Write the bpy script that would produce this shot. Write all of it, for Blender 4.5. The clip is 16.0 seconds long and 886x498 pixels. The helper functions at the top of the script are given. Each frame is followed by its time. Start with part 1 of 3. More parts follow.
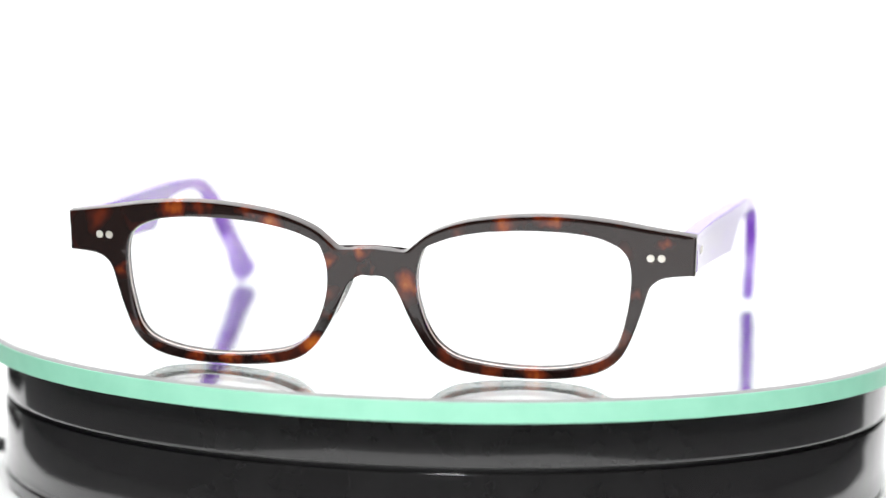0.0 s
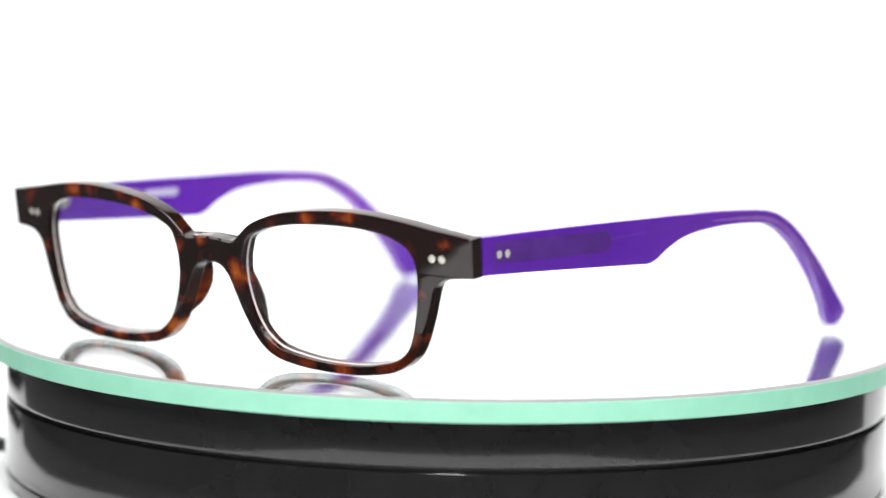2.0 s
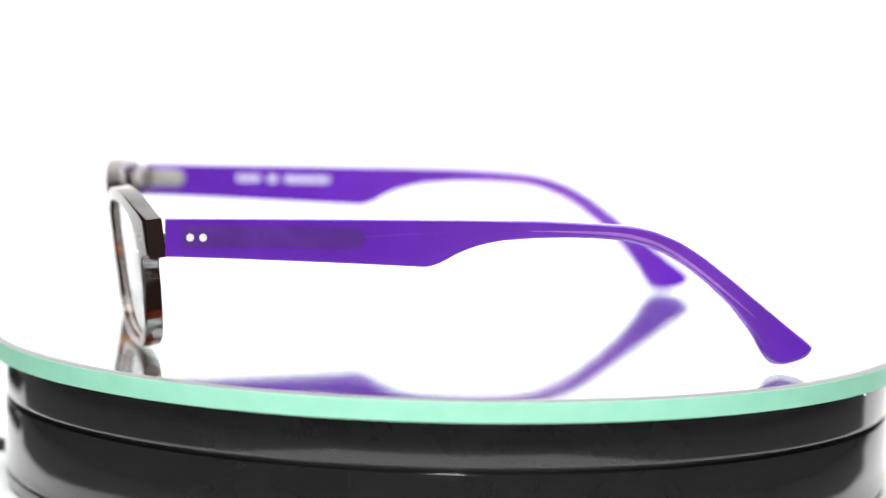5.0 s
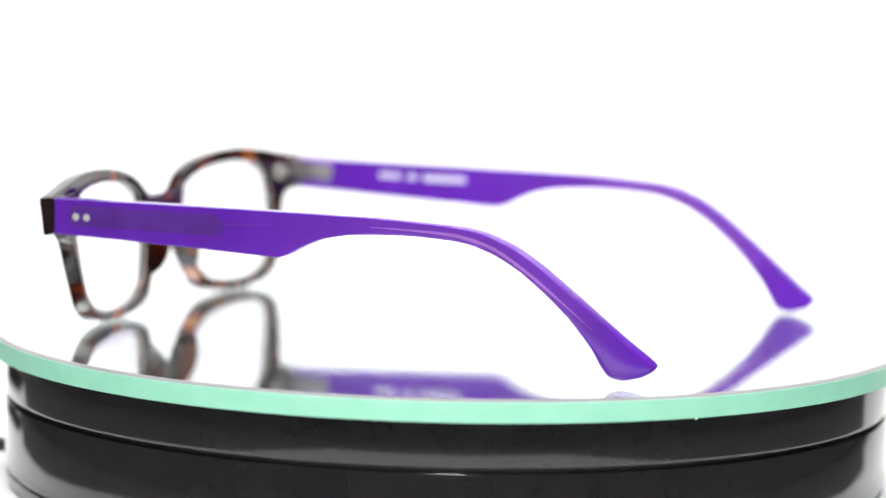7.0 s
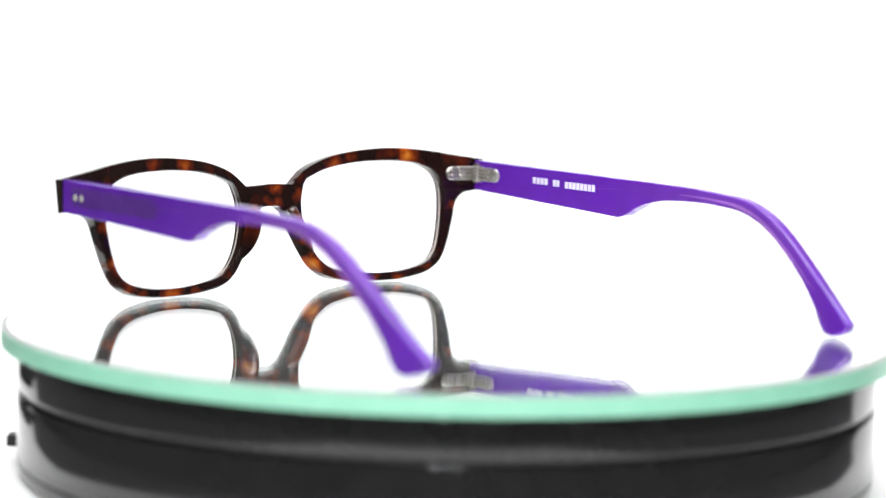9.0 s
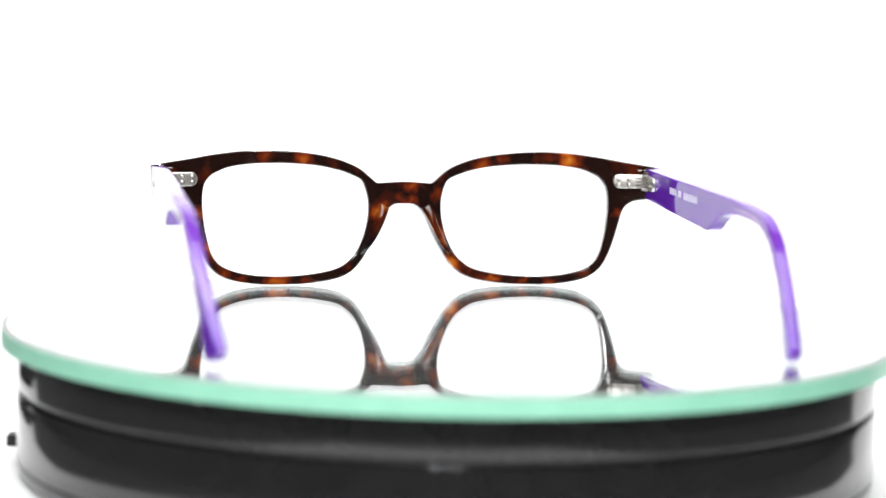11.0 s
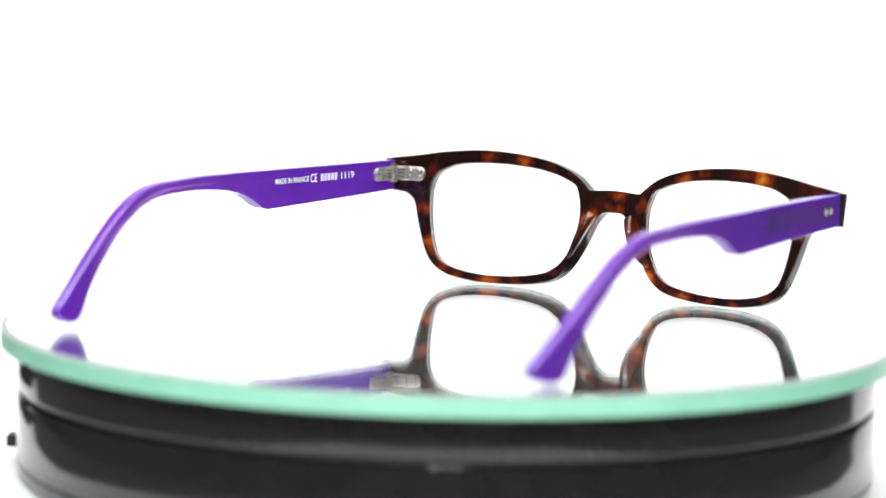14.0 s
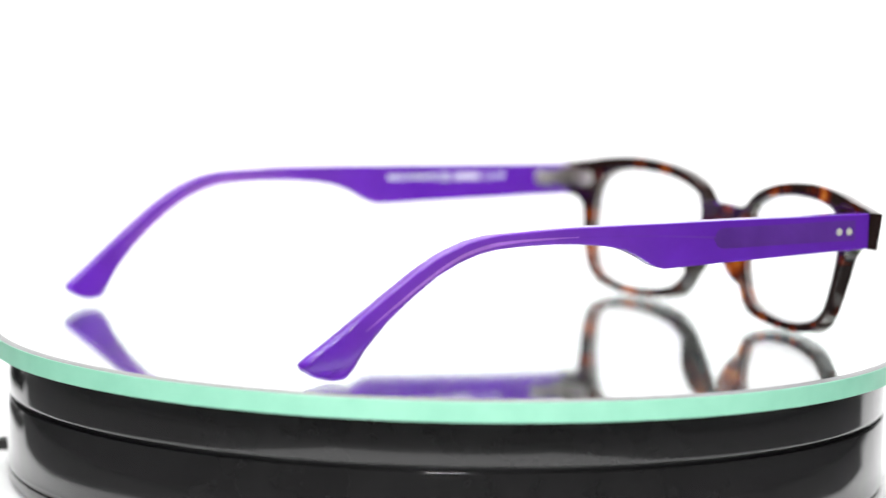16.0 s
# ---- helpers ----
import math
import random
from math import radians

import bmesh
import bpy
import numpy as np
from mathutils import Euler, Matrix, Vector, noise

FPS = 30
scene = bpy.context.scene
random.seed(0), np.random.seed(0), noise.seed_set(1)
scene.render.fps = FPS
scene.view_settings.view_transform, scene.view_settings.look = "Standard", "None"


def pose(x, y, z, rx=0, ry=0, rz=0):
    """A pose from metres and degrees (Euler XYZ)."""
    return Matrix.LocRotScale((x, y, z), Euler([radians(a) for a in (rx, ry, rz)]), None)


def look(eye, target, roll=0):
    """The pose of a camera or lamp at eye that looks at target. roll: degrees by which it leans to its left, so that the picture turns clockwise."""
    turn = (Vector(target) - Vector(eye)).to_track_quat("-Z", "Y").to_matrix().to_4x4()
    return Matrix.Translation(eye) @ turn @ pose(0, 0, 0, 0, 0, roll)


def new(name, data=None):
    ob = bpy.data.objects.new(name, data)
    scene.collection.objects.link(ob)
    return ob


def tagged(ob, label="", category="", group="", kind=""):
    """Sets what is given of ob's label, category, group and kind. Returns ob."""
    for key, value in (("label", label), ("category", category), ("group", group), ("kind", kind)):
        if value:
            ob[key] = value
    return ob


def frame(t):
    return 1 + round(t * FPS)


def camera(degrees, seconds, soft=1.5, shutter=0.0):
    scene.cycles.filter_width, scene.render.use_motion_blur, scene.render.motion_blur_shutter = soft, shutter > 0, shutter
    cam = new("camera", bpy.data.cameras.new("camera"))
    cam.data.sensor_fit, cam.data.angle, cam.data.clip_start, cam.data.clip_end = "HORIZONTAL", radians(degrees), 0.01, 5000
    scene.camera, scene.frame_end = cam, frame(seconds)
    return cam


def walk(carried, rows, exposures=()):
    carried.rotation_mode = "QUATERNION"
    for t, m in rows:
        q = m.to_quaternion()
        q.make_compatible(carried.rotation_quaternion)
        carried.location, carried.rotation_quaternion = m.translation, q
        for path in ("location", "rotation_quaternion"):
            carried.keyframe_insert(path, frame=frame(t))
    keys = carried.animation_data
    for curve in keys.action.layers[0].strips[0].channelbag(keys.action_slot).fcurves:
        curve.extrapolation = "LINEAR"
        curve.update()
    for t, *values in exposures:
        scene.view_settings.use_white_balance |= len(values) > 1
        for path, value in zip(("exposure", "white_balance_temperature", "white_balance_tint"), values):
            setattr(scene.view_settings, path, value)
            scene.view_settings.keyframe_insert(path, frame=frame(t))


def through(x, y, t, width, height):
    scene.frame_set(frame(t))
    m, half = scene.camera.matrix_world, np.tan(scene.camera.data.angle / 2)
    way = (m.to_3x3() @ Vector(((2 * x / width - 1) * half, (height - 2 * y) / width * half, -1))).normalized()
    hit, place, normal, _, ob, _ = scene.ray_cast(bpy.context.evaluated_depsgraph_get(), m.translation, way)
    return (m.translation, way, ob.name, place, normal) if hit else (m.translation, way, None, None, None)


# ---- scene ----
# A pair of spectacles on a mirrored turntable before a white sweep.

# ---- camera: stands still, breathes a little when its focus shifts ----
EYE = Vector((0.0, -0.7494, 0.1048))
AIM = Vector((-0.00222, 0.99349, -0.11388))
ROLL = 1.33
cam = camera(16.09, 16.0)


def standing(back):
    eye = EYE - AIM * (back * 0.7494)
    return look(eye, eye + AIM, ROLL)


walk(cam, [(t, standing(b)) for t, b in (
    (0.0, 0.0), (8.5, 0.0), (8.75, 0.0265), (14.8, 0.0265), (15.0, 0.0180), (15.6, 0.0180), (15.8, 0.0055), (16.0, 0.0055))])

TURN_START, TURN_RATE = -10.27, 14.416      # degrees, degrees a second, clockwise from above


def turn_rows():
    return [(t, pose(0, 0, 0, 0, 0, TURN_START - TURN_RATE * t)) for t in range(17)]


# ---- light ----
world = bpy.data.worlds.new("studio_air")
world.use_nodes = True
scene.world = world
world.node_tree.nodes["Background"].inputs[0].default_value = (0.95, 0.97, 1.0, 1)
world.node_tree.nodes["Background"].inputs[1].default_value = 0.25
scene.view_settings.exposure = 0.2


def area(name, at, to, size, size_y, power, color=(1, 1, 1), shape="RECTANGLE"):
    data = bpy.data.lights.new(name, "AREA")
    data.shape, data.size, data.size_y, data.energy, data.color = shape, size, size_y, power, color
    ob = new(name, data)
    ob.matrix_world = look(at, to)
    return ob


area("softbox_lamp_back", (0, 0.12, 1.0), (0, 0.85, 0.10), 1.5, 0.5, 9.5)
area("softbox_lamp_top", (-0.05, -0.29, 1.1), (0, -0.02, 0.0), 1.2, 0.84, 20)
for lx, ly, lz in ((-0.03, -0.80, 0.44), (0.04, -0.80, 0.44), (0.38, -0.5, 0.66), (-0.40, -0.52, 0.62)):
    area("led_lamp", (lx, ly, lz), (0, 0, 0.02), 0.030, 0.030, 1.1, shape="DISK")


# ---- materials ----
def material(name):
    m = bpy.data.materials.new(name)
    m.use_nodes = True
    nt = m.node_tree
    nt.nodes.clear()
    out = nt.nodes.new("ShaderNodeOutputMaterial")
    return m, nt, out


def principled(nt, color, rough, metal=0.0, ior=1.5, coat=0.0):
    n = nt.nodes.new("ShaderNodeBsdfPrincipled")
    n.inputs["Base Color"].default_value = (*color, 1)
    n.inputs["Roughness"].default_value = rough
    n.inputs["Metallic"].default_value = metal
    n.inputs["IOR"].default_value = ior
    n.inputs["Coat Weight"].default_value = coat
    n.inputs["Coat Roughness"].default_value = 0.04
    return n


def coords(nt, scale=(1, 1, 1)):
    tc = nt.nodes.new("ShaderNodeTexCoord")
    mp = nt.nodes.new("ShaderNodeMapping")
    mp.inputs["Scale"].default_value = scale
    nt.links.new(tc.outputs["Object"], mp.inputs["Vector"])
    return mp.outputs["Vector"]


def noise_tex(nt, vec, scale, detail=2.0, rough=0.5, distortion=0.0):
    n = nt.nodes.new("ShaderNodeTexNoise")
    n.inputs["Scale"].default_value = scale
    n.inputs["Detail"].default_value = detail
    n.inputs["Roughness"].default_value = rough
    n.inputs["Distortion"].default_value = distortion
    nt.links.new(vec, n.inputs["Vector"])
    return n.outputs["Fac"]


def ramp(nt, fac, stops):
    r = nt.nodes.new("ShaderNodeValToRGB")
    els = r.color_ramp.elements
    while len(els) < len(stops):
        els.new(0.5)
    for e, (at, col) in zip(els, stops):
        e.position, e.color = at, (*col, 1)
    nt.links.new(fac, r.inputs["Fac"])
    return r.outputs["Color"]


def bump(nt, fac, strength, distance, to):
    b = nt.nodes.new("ShaderNodeBump")
    b.inputs["Strength"].default_value = strength
    b.inputs["Distance"].default_value = distance
    nt.links.new(fac, b.inputs["Height"])
    nt.links.new(b.outputs["Normal"], to.inputs["Normal"])


def mixed(nt, out, a, b, fac):
    m = nt.nodes.new("ShaderNodeMixShader")
    if isinstance(fac, float):
        m.inputs[0].default_value = fac
    else:
        nt.links.new(fac, m.inputs[0])
    nt.links.new(a, m.inputs[1])
    nt.links.new(b, m.inputs[2])
    nt.links.new(m.outputs[0], out.inputs["Surface"])


def acetate(nt, out, col, through, grain, rough):
    df = nt.nodes.new("ShaderNodeBsdfDiffuse")
    tr = nt.nodes.new("ShaderNodeBsdfTranslucent")
    gl = nt.nodes.new("ShaderNodeBsdfGlossy")
    fr = nt.nodes.new("ShaderNodeFresnel")
    fr.inputs["IOR"].default_value = 1.5
    gl.inputs["Roughness"].default_value = rough
    gl.inputs["Color"].default_value = (1, 1, 1, 1)
    bump(nt, grain, 0.03, 0.0002, gl)
    nt.links.new(col, df.inputs["Color"])
    nt.links.new(col, tr.inputs["Color"])
    body = nt.nodes.new("ShaderNodeMixShader")
    body.inputs[0].default_value = through
    nt.links.new(df.outputs[0], body.inputs[1])
    nt.links.new(tr.outputs[0], body.inputs[2])
    mixed(nt, out, body.outputs[0], gl.outputs[0], fr.outputs[0])


# amber flecks that go right through the acetate sheet: (x, z, size), mm from the middle of the front
FLECKS = [(-44.5, 34.9, 2.7), (-39, 35.3, 2.2), (-21, 32.8, 3.1), (-27.5, 34.9, 1.8), (-10.1, 24.9, 1.8), (-2.1, 27, 1.7), (0, 23.7, 1.4), (8.3, 21.7, 2.3),
          (-9.8, 13.1, 1.7), (-13.5, 6.6, 2.8), (-47.8, 3.6, 2.1), (-40.5, 2.3, 1.6), (-32.5, 2.4, 1.6), (-24.6, 2.6, 1.3), (28, 34.6, 2.3), (38.5, 35.2, 1.9),
          (63.2, 31.5, 1.3), (57, 20, 2.2), (53.7, 10.6, 2.2), (27, 2.4, 2.0), (34.8, 2.5, 2.2), (47, 4.1, 1.9), (15.2, 5.7, 2.0), (-57.4, 21, 1.4)]
XC, ZC = -2.5, -0.3          # middle of the spectacles in the turning plate's frame, mm


def mat_tortoise(name="tortoiseshell_acetate", lift=0.0, through=0.5):
    m, nt, out = material(name)

    def maths(op, a, b, c=None):
        n = nt.nodes.new("ShaderNodeMath")
        n.operation = op
        for slot, v in zip(n.inputs, (a, b, c)):
            if isinstance(v, (int, float)):
                slot.default_value = v
            elif v is not None:
                nt.links.new(v, slot)
        return n.outputs[0]

    def vectors(op, a, b):
        n = nt.nodes.new("ShaderNodeVectorMath")
        n.operation = op
        for slot, v in zip(n.inputs, (a, b)):
            if isinstance(v, tuple):
                slot.default_value = v
            else:
                nt.links.new(v, slot)
        return n
    vec = vectors("ADD", coords(nt, (1.0, 0.45, 0.8)), (0.913, 0.33, 0.642)).outputs[0]
    blotch = noise_tex(nt, vec, 150, 1.5, 0.45, 0.25)
    fine = noise_tex(nt, vec, 420, 2.0, 0.5, 0.2)
    # the flecks have ragged outlines
    wave = nt.nodes.new("ShaderNodeTexNoise")
    wave.inputs["Scale"].default_value, wave.inputs["Detail"].default_value = 330, 2.5
    nt.links.new(vec, wave.inputs["Vector"])
    off = vectors("SUBTRACT", wave.outputs["Color"], (0.5, 0.5, 0.5)).outputs[0]
    off = vectors("MULTIPLY", off, (0.005, 0.0, 0.005)).outputs[0]
    flat = vectors("MULTIPLY", coords(nt), (0.72, 0.0, 1.0)).outputs[0]
    at = vectors("ADD", flat, off).outputs[0]
    spots = 0.0
    for x, z, size in FLECKS:
        far = vectors("DISTANCE", at, ((x + XC) * 0.72 / 1000, 0.0, (z + ZC) / 1000)).outputs["Value"]
        reach = nt.nodes.new("ShaderNodeMapRange")
        reach.interpolation_type = "SMOOTHSTEP"
        reach.inputs["From Min"].default_value, reach.inputs["From Max"].default_value = 0.0, size * 1.7 / 1000
        reach.inputs["To Min"].default_value, reach.inputs["To Max"].default_value = 0.42 + 0.2 * min(size, 2.8), 0.0
        nt.links.new(far, reach.inputs["Value"])
        spots = maths("MAXIMUM", reach.outputs[0], spots)
    value = maths("MULTIPLY_ADD", fine, 0.06, blotch)
    value = maths("MULTIPLY_ADD", value, 0.66, 0.135 + lift)
    value = maths("MULTIPLY_ADD", spots, 0.245, value)
    col = ramp(nt, value, [(0.0, (0.014, 0.007, 0.006)), (0.53, (0.022, 0.008, 0.006)), (0.59, (0.06, 0.012, 0.006)),
                           (0.67, (0.18, 0.024, 0.006)), (0.77, (0.50, 0.10, 0.010)), (0.88, (0.88, 0.36, 0.04))])
    acetate(nt, out, col, through, fine, 0.03)
    return m


def mat_purple(name, color, through, pale=None):
    m, nt, out = material(name)
    vec = coords(nt)
    haze = noise_tex(nt, vec, 90, 3.0, 0.55, 0.3)
    hi = tuple(min(1, c * 1.18) for c in color)
    lo = tuple(c * 0.86 for c in color)
    col = ramp(nt, haze, [(0.3, lo), (0.7, hi)])
    if pale:
        # light coming through the slender arm is put into its colour; the broad tip is deeper
        tc = nt.nodes.new("ShaderNodeTexCoord")
        sep = nt.nodes.new("ShaderNodeSeparateXYZ")
        nt.links.new(tc.outputs["Object"], sep.inputs[0])
        along = nt.nodes.new("ShaderNodeMapRange")
        along.inputs["From Min"].default_value, along.inputs["From Max"].default_value = -0.08, 0.08
        nt.links.new(sep.outputs[1], along.inputs["Value"])
        tint = ramp(nt, along.outputs[0], [(0.0, color), (0.34, color), (0.62, pale), (0.83, pale), (0.93, color)])
        value = ramp(nt, haze, [(0.3, (0.86, 0.86, 0.86)), (0.7, (1, 1, 1))])
        mul = nt.nodes.new("ShaderNodeVectorMath")
        mul.operation = "MULTIPLY"
        nt.links.new(tint, mul.inputs[0])
        nt.links.new(value, mul.inputs[1])
        col = mul.outputs[0]
    acetate(nt, out, col, through, noise_tex(nt, vec, 700, 2.0), 0.05)
    return m


def mat_plain(name, color, rough, metal=0.0, scale=300.0, vary=0.12, relief=0.05, rough_vary=0.08):
    m, nt, out = material(name)
    vec = coords(nt)
    n = noise_tex(nt, vec, scale, 3.0, 0.55)
    col = ramp(nt, n, [(0.3, tuple(c * (1 - vary) for c in color)), (0.7, tuple(min(1, c * (1 + vary)) for c in color))])
    p = principled(nt, color, rough, metal)
    nt.links.new(col, p.inputs["Base Color"])
    rr = nt.nodes.new("ShaderNodeMapRange")
    rr.inputs["To Min"].default_value = max(0.0, rough - rough_vary)
    rr.inputs["To Max"].default_value = rough + rough_vary
    nt.links.new(noise_tex(nt, vec, scale * 0.13, 4.0, 0.6), rr.inputs["Value"])
    nt.links.new(rr.outputs[0], p.inputs["Roughness"])
    if relief:
        bump(nt, n, relief, 0.0003, p)
    nt.links.new(p.outputs[0], out.inputs["Surface"])
    return m


def mat_glass(name, tint=(1, 1, 1), ior=1.5, rough=0.0):
    m, nt, out = material(name)
    g = nt.nodes.new("ShaderNodeBsdfGlass")
    g.inputs["Color"].default_value = (*tint, 1)
    g.inputs["IOR"].default_value = ior
    g.inputs["Roughness"].default_value = rough
    nt.links.new(g.outputs[0], out.inputs["Surface"])
    return m


def mat_mirror():
    m, nt, out = material("silvered_mirror")
    g = nt.nodes.new("ShaderNodeBsdfGlossy")
    g.inputs["Color"].default_value = (0.93, 0.94, 0.95, 1)
    g.inputs["Roughness"].default_value = 0.0
    # a little uneven diffuse white is mixed in to pale the mirror image
    pale_diffuse = nt.nodes.new("ShaderNodeBsdfDiffuse")
    pale_diffuse.inputs["Color"].default_value = (0.8, 0.8, 0.79, 1)
    pale_share = nt.nodes.new("ShaderNodeMapRange")
    pale_share.inputs["To Min"].default_value, pale_share.inputs["To Max"].default_value = 0.015, 0.04
    nt.links.new(noise_tex(nt, coords(nt), 45, 4.0, 0.6), pale_share.inputs["Value"])
    mixed(nt, out, g.outputs[0], pale_diffuse.outputs[0], pale_share.outputs[0])
    return m


def mat_mint():
    m, nt, out = material("ground_green_glass_edge")
    vec = coords(nt)
    col = ramp(nt, noise_tex(nt, vec, 160, 3.0), [(0.3, (0.25, 0.575, 0.415)), (0.7, (0.285, 0.62, 0.455))])
    p = principled(nt, (0.3, 0.7, 0.5), 0.32)
    nt.links.new(col, p.inputs["Base Color"])
    bump(nt, noise_tex(nt, vec, 1500, 2.0), 0.05, 0.0002, p)
    nt.links.new(p.outputs[0], out.inputs["Surface"])
    return m


TORTOISE = mat_tortoise()
PAD = mat_tortoise("thin_tortoiseshell_acetate", 0.10, 0.74)
PURPLE = mat_purple("violet_acetate", (0.165, 0.028, 0.53), 0.42, (0.225, 0.056, 0.56))
CORE = mat_purple("dull_violet_core", (0.135, 0.040, 0.35), 0.46)
WIRE = mat_purple("violet_core_wire", (0.17, 0.04, 0.47), 0.48)
# highlight on the far part of the wire, painted as a paler colour
WIRE_GLINT = mat_purple("core_wire_glint", (0.60, 0.27, 0.86), 0.55)
SILVER = mat_plain("nickel_silver", (0.62, 0.60, 0.56), 0.32, 1.0, 500, 0.05, 0.03)
RIVET = mat_plain("satin_rivet", (0.72, 0.70, 0.63), 0.5, 0.75, 500, 0.05, 0.03)
# dark colour for the shade in the hinge's gaps and recesses
SHADE_METAL = mat_plain("shade_dark_metal", (0.16, 0.14, 0.12), 0.4, 1.0, 500, 0.1, 0.03)
WHITE_PRINT = mat_plain("white_print", (0.85, 0.85, 0.87), 0.5, 0, 600, 0.03, 0.0)
BAR_PRINT = mat_plain("thin_white_print", (0.62, 0.56, 0.74), 0.5, 0, 600, 0.03, 0.0)
LENS = mat_glass("clear_lens", (0.99, 0.99, 0.99), 1.5)
LENS_EDGE = mat_plain("ground_lens_edge", (0.48, 0.43, 0.40), 0.25, 0, 600, 0.05, 0.03)
PLATE_GLASS = mat_glass("clear_plate_glass", (0.985, 0.995, 0.99), 1.52)
MIRROR = mat_mirror()
MINT = mat_mint()
CHIP = mat_plain("chipped_glass", (0.62, 0.80, 0.72), 0.4, 0, 900, 0.1, 0.1)
EDGE_FILL = mat_plain("pale_edge_fill", (0.95, 0.97, 0.965), 0.6, 0, 500, 0.02, 0.02)
BEVEL = mat_plain("ground_glass_bevel", (0.19, 0.19, 0.188), 0.35, 0, 700, 0.08, 0.03)
BLACK = mat_plain("black_gloss_plastic", (0.0145, 0.0142, 0.0145), 0.10, 0, 120, 0.12, 0.0, 0.03)
BLACK_MATT = mat_plain("black_matt_plastic", (0.008, 0.008, 0.008), 0.5, 0, 400, 0.1, 0.05)
SWEEP = mat_plain("white_paper_sweep", (0.86, 0.86, 0.86), 0.75, 0, 60, 0.015, 0.03)
TABLE_TOP = mat_plain("dark_grey_laminate", (0.09, 0.09, 0.091), 0.45, 0, 30, 0.06, 0.04)
WALLS = mat_plain("grey_studio_paint", (0.10, 0.10, 0.105), 0.7, 0, 20, 0.05, 0.05)


# ---- mesh helpers ----
def from_lists(name, verts, faces, mat, smooth=35):
    me = bpy.data.meshes.new(name)
    me.from_pydata([tuple(v) for v in verts], [], faces)
    bm = bmesh.new()
    bm.from_mesh(me)
    bmesh.ops.remove_doubles(bm, verts=bm.verts, dist=2e-6)
    bmesh.ops.recalc_face_normals(bm, faces=bm.faces)
    bm.to_mesh(me)
    bm.free()
    me.materials.append(mat)
    if smooth:
        for poly in me.polygons:
            poly.use_smooth = True
        me.set_sharp_from_angle(angle=radians(smooth))
    return me


def part(name, me, parent, label=""):
    ob = new(name, me)
    ob.parent = parent
    if label:
        tagged(ob, label)
    return ob


def crisp(ob):
    """Keep broad faces flat to the light, with the turn of the surface in its rounded edges."""
    mod = ob.modifiers.new("weighted_normals", "WEIGHTED_NORMAL")
    mod.mode, mod.weight, mod.keep_sharp = "FACE_AREA", 100, True
    return ob


def smooth_line(pts, step, closed=False):
    """Catmull-Rom through pts, then even steps."""
    pts = [np.array(p, float) for p in pts]
    n = len(pts)
    dense = []
    last = n if closed else n - 1
    for i in range(last):
        a, b, c, d = (pts[j % n] if closed else pts[min(max(j, 0), n - 1)] for j in (i - 1, i, i + 1, i + 2))
        for k in range(12):
            t = k / 12
            dense.append(0.5 * (2 * b + (c - a) * t + (2 * a - 5 * b + 4 * c - d) * t * t + (3 * b - a - 3 * c + d) * t ** 3))
    dense.append(pts[0] if closed else pts[-1])
    dense = np.array(dense)
    s = np.r_[0, np.cumsum(np.hypot(*np.diff(dense, axis=0).T))]
    m = max(2, int(round(s[-1] / step)) + 1)
    q = np.linspace(0, s[-1], m)
    out = np.c_[np.interp(q, s, dense[:, 0]), np.interp(q, s, dense[:, 1])]
    return out[:-1] if closed else out


def lathe(profile, n, caps=False):
    """Surface of revolution about z; profile: (radius, z)."""
    verts, faces = [], []
    for r, z in profile:
        verts += [(r * math.cos(2 * math.pi * i / n), r * math.sin(2 * math.pi * i / n), z) for i in range(n)]
    for j in range(len(profile) - 1):
        for i in range(n):
            k = (i + 1) % n
            faces.append((j * n + i, j * n + k, (j + 1) * n + k, (j + 1) * n + i))
    if caps:
        faces.append(tuple(range(n)))
        faces.append(tuple(range((len(profile) - 1) * n, len(profile) * n)))
    return verts, faces


def slab(outline, x0, x1, round_off, shift=None):
    """A flat piece with rounded edges: outline of (y, z), from x0 to x1."""
    o = np.array(outline)
    nxt, prv = np.roll(o, -1, 0), np.roll(o, 1, 0)
    t = nxt - prv
    nrm = np.c_[t[:, 1], -t[:, 0]] / np.maximum(np.hypot(*t.T), 1e-9)[:, None]
    area2 = np.sum(o[:, 0] * nxt[:, 1] - nxt[:, 0] * o[:, 1])
    if area2 < 0:
        nrm = -nrm
    r = round_off
    prof = [(x0, -r), (x0 + 0.13 * r, -0.5 * r), (x0 + 0.5 * r, -0.13 * r), (x0 + r, 0), (x1 - r, 0), (x1 - 0.5 * r, -0.13 * r), (x1 - 0.13 * r, -0.5 * r), (x1, -r)]
    n = len(o)
    verts, faces = [], []
    for x, off in prof:
        for (y, z), nn in zip(o, nrm):
            yy, zz = y + nn[0] * off, z + nn[1] * off
            verts.append((x + (shift(yy) if shift else 0), yy, zz))
    for j in range(len(prof) - 1):
        for i in range(n):
            k = (i + 1) % n
            faces.append((j * n + i, j * n + k, (j + 1) * n + k, (j + 1) * n + i))
    faces.append(tuple(range(n)))
    faces.append(tuple(range((len(prof) - 1) * n, len(prof) * n)))
    return verts, faces


def mm(verts, dx=0.0, dz=0.0):
    return [((x + dx) / 1000, y / 1000, (z + dz) / 1000) for x, y, z in verts]


# ---- the setting ----
FLOOR_Z = -0.0372


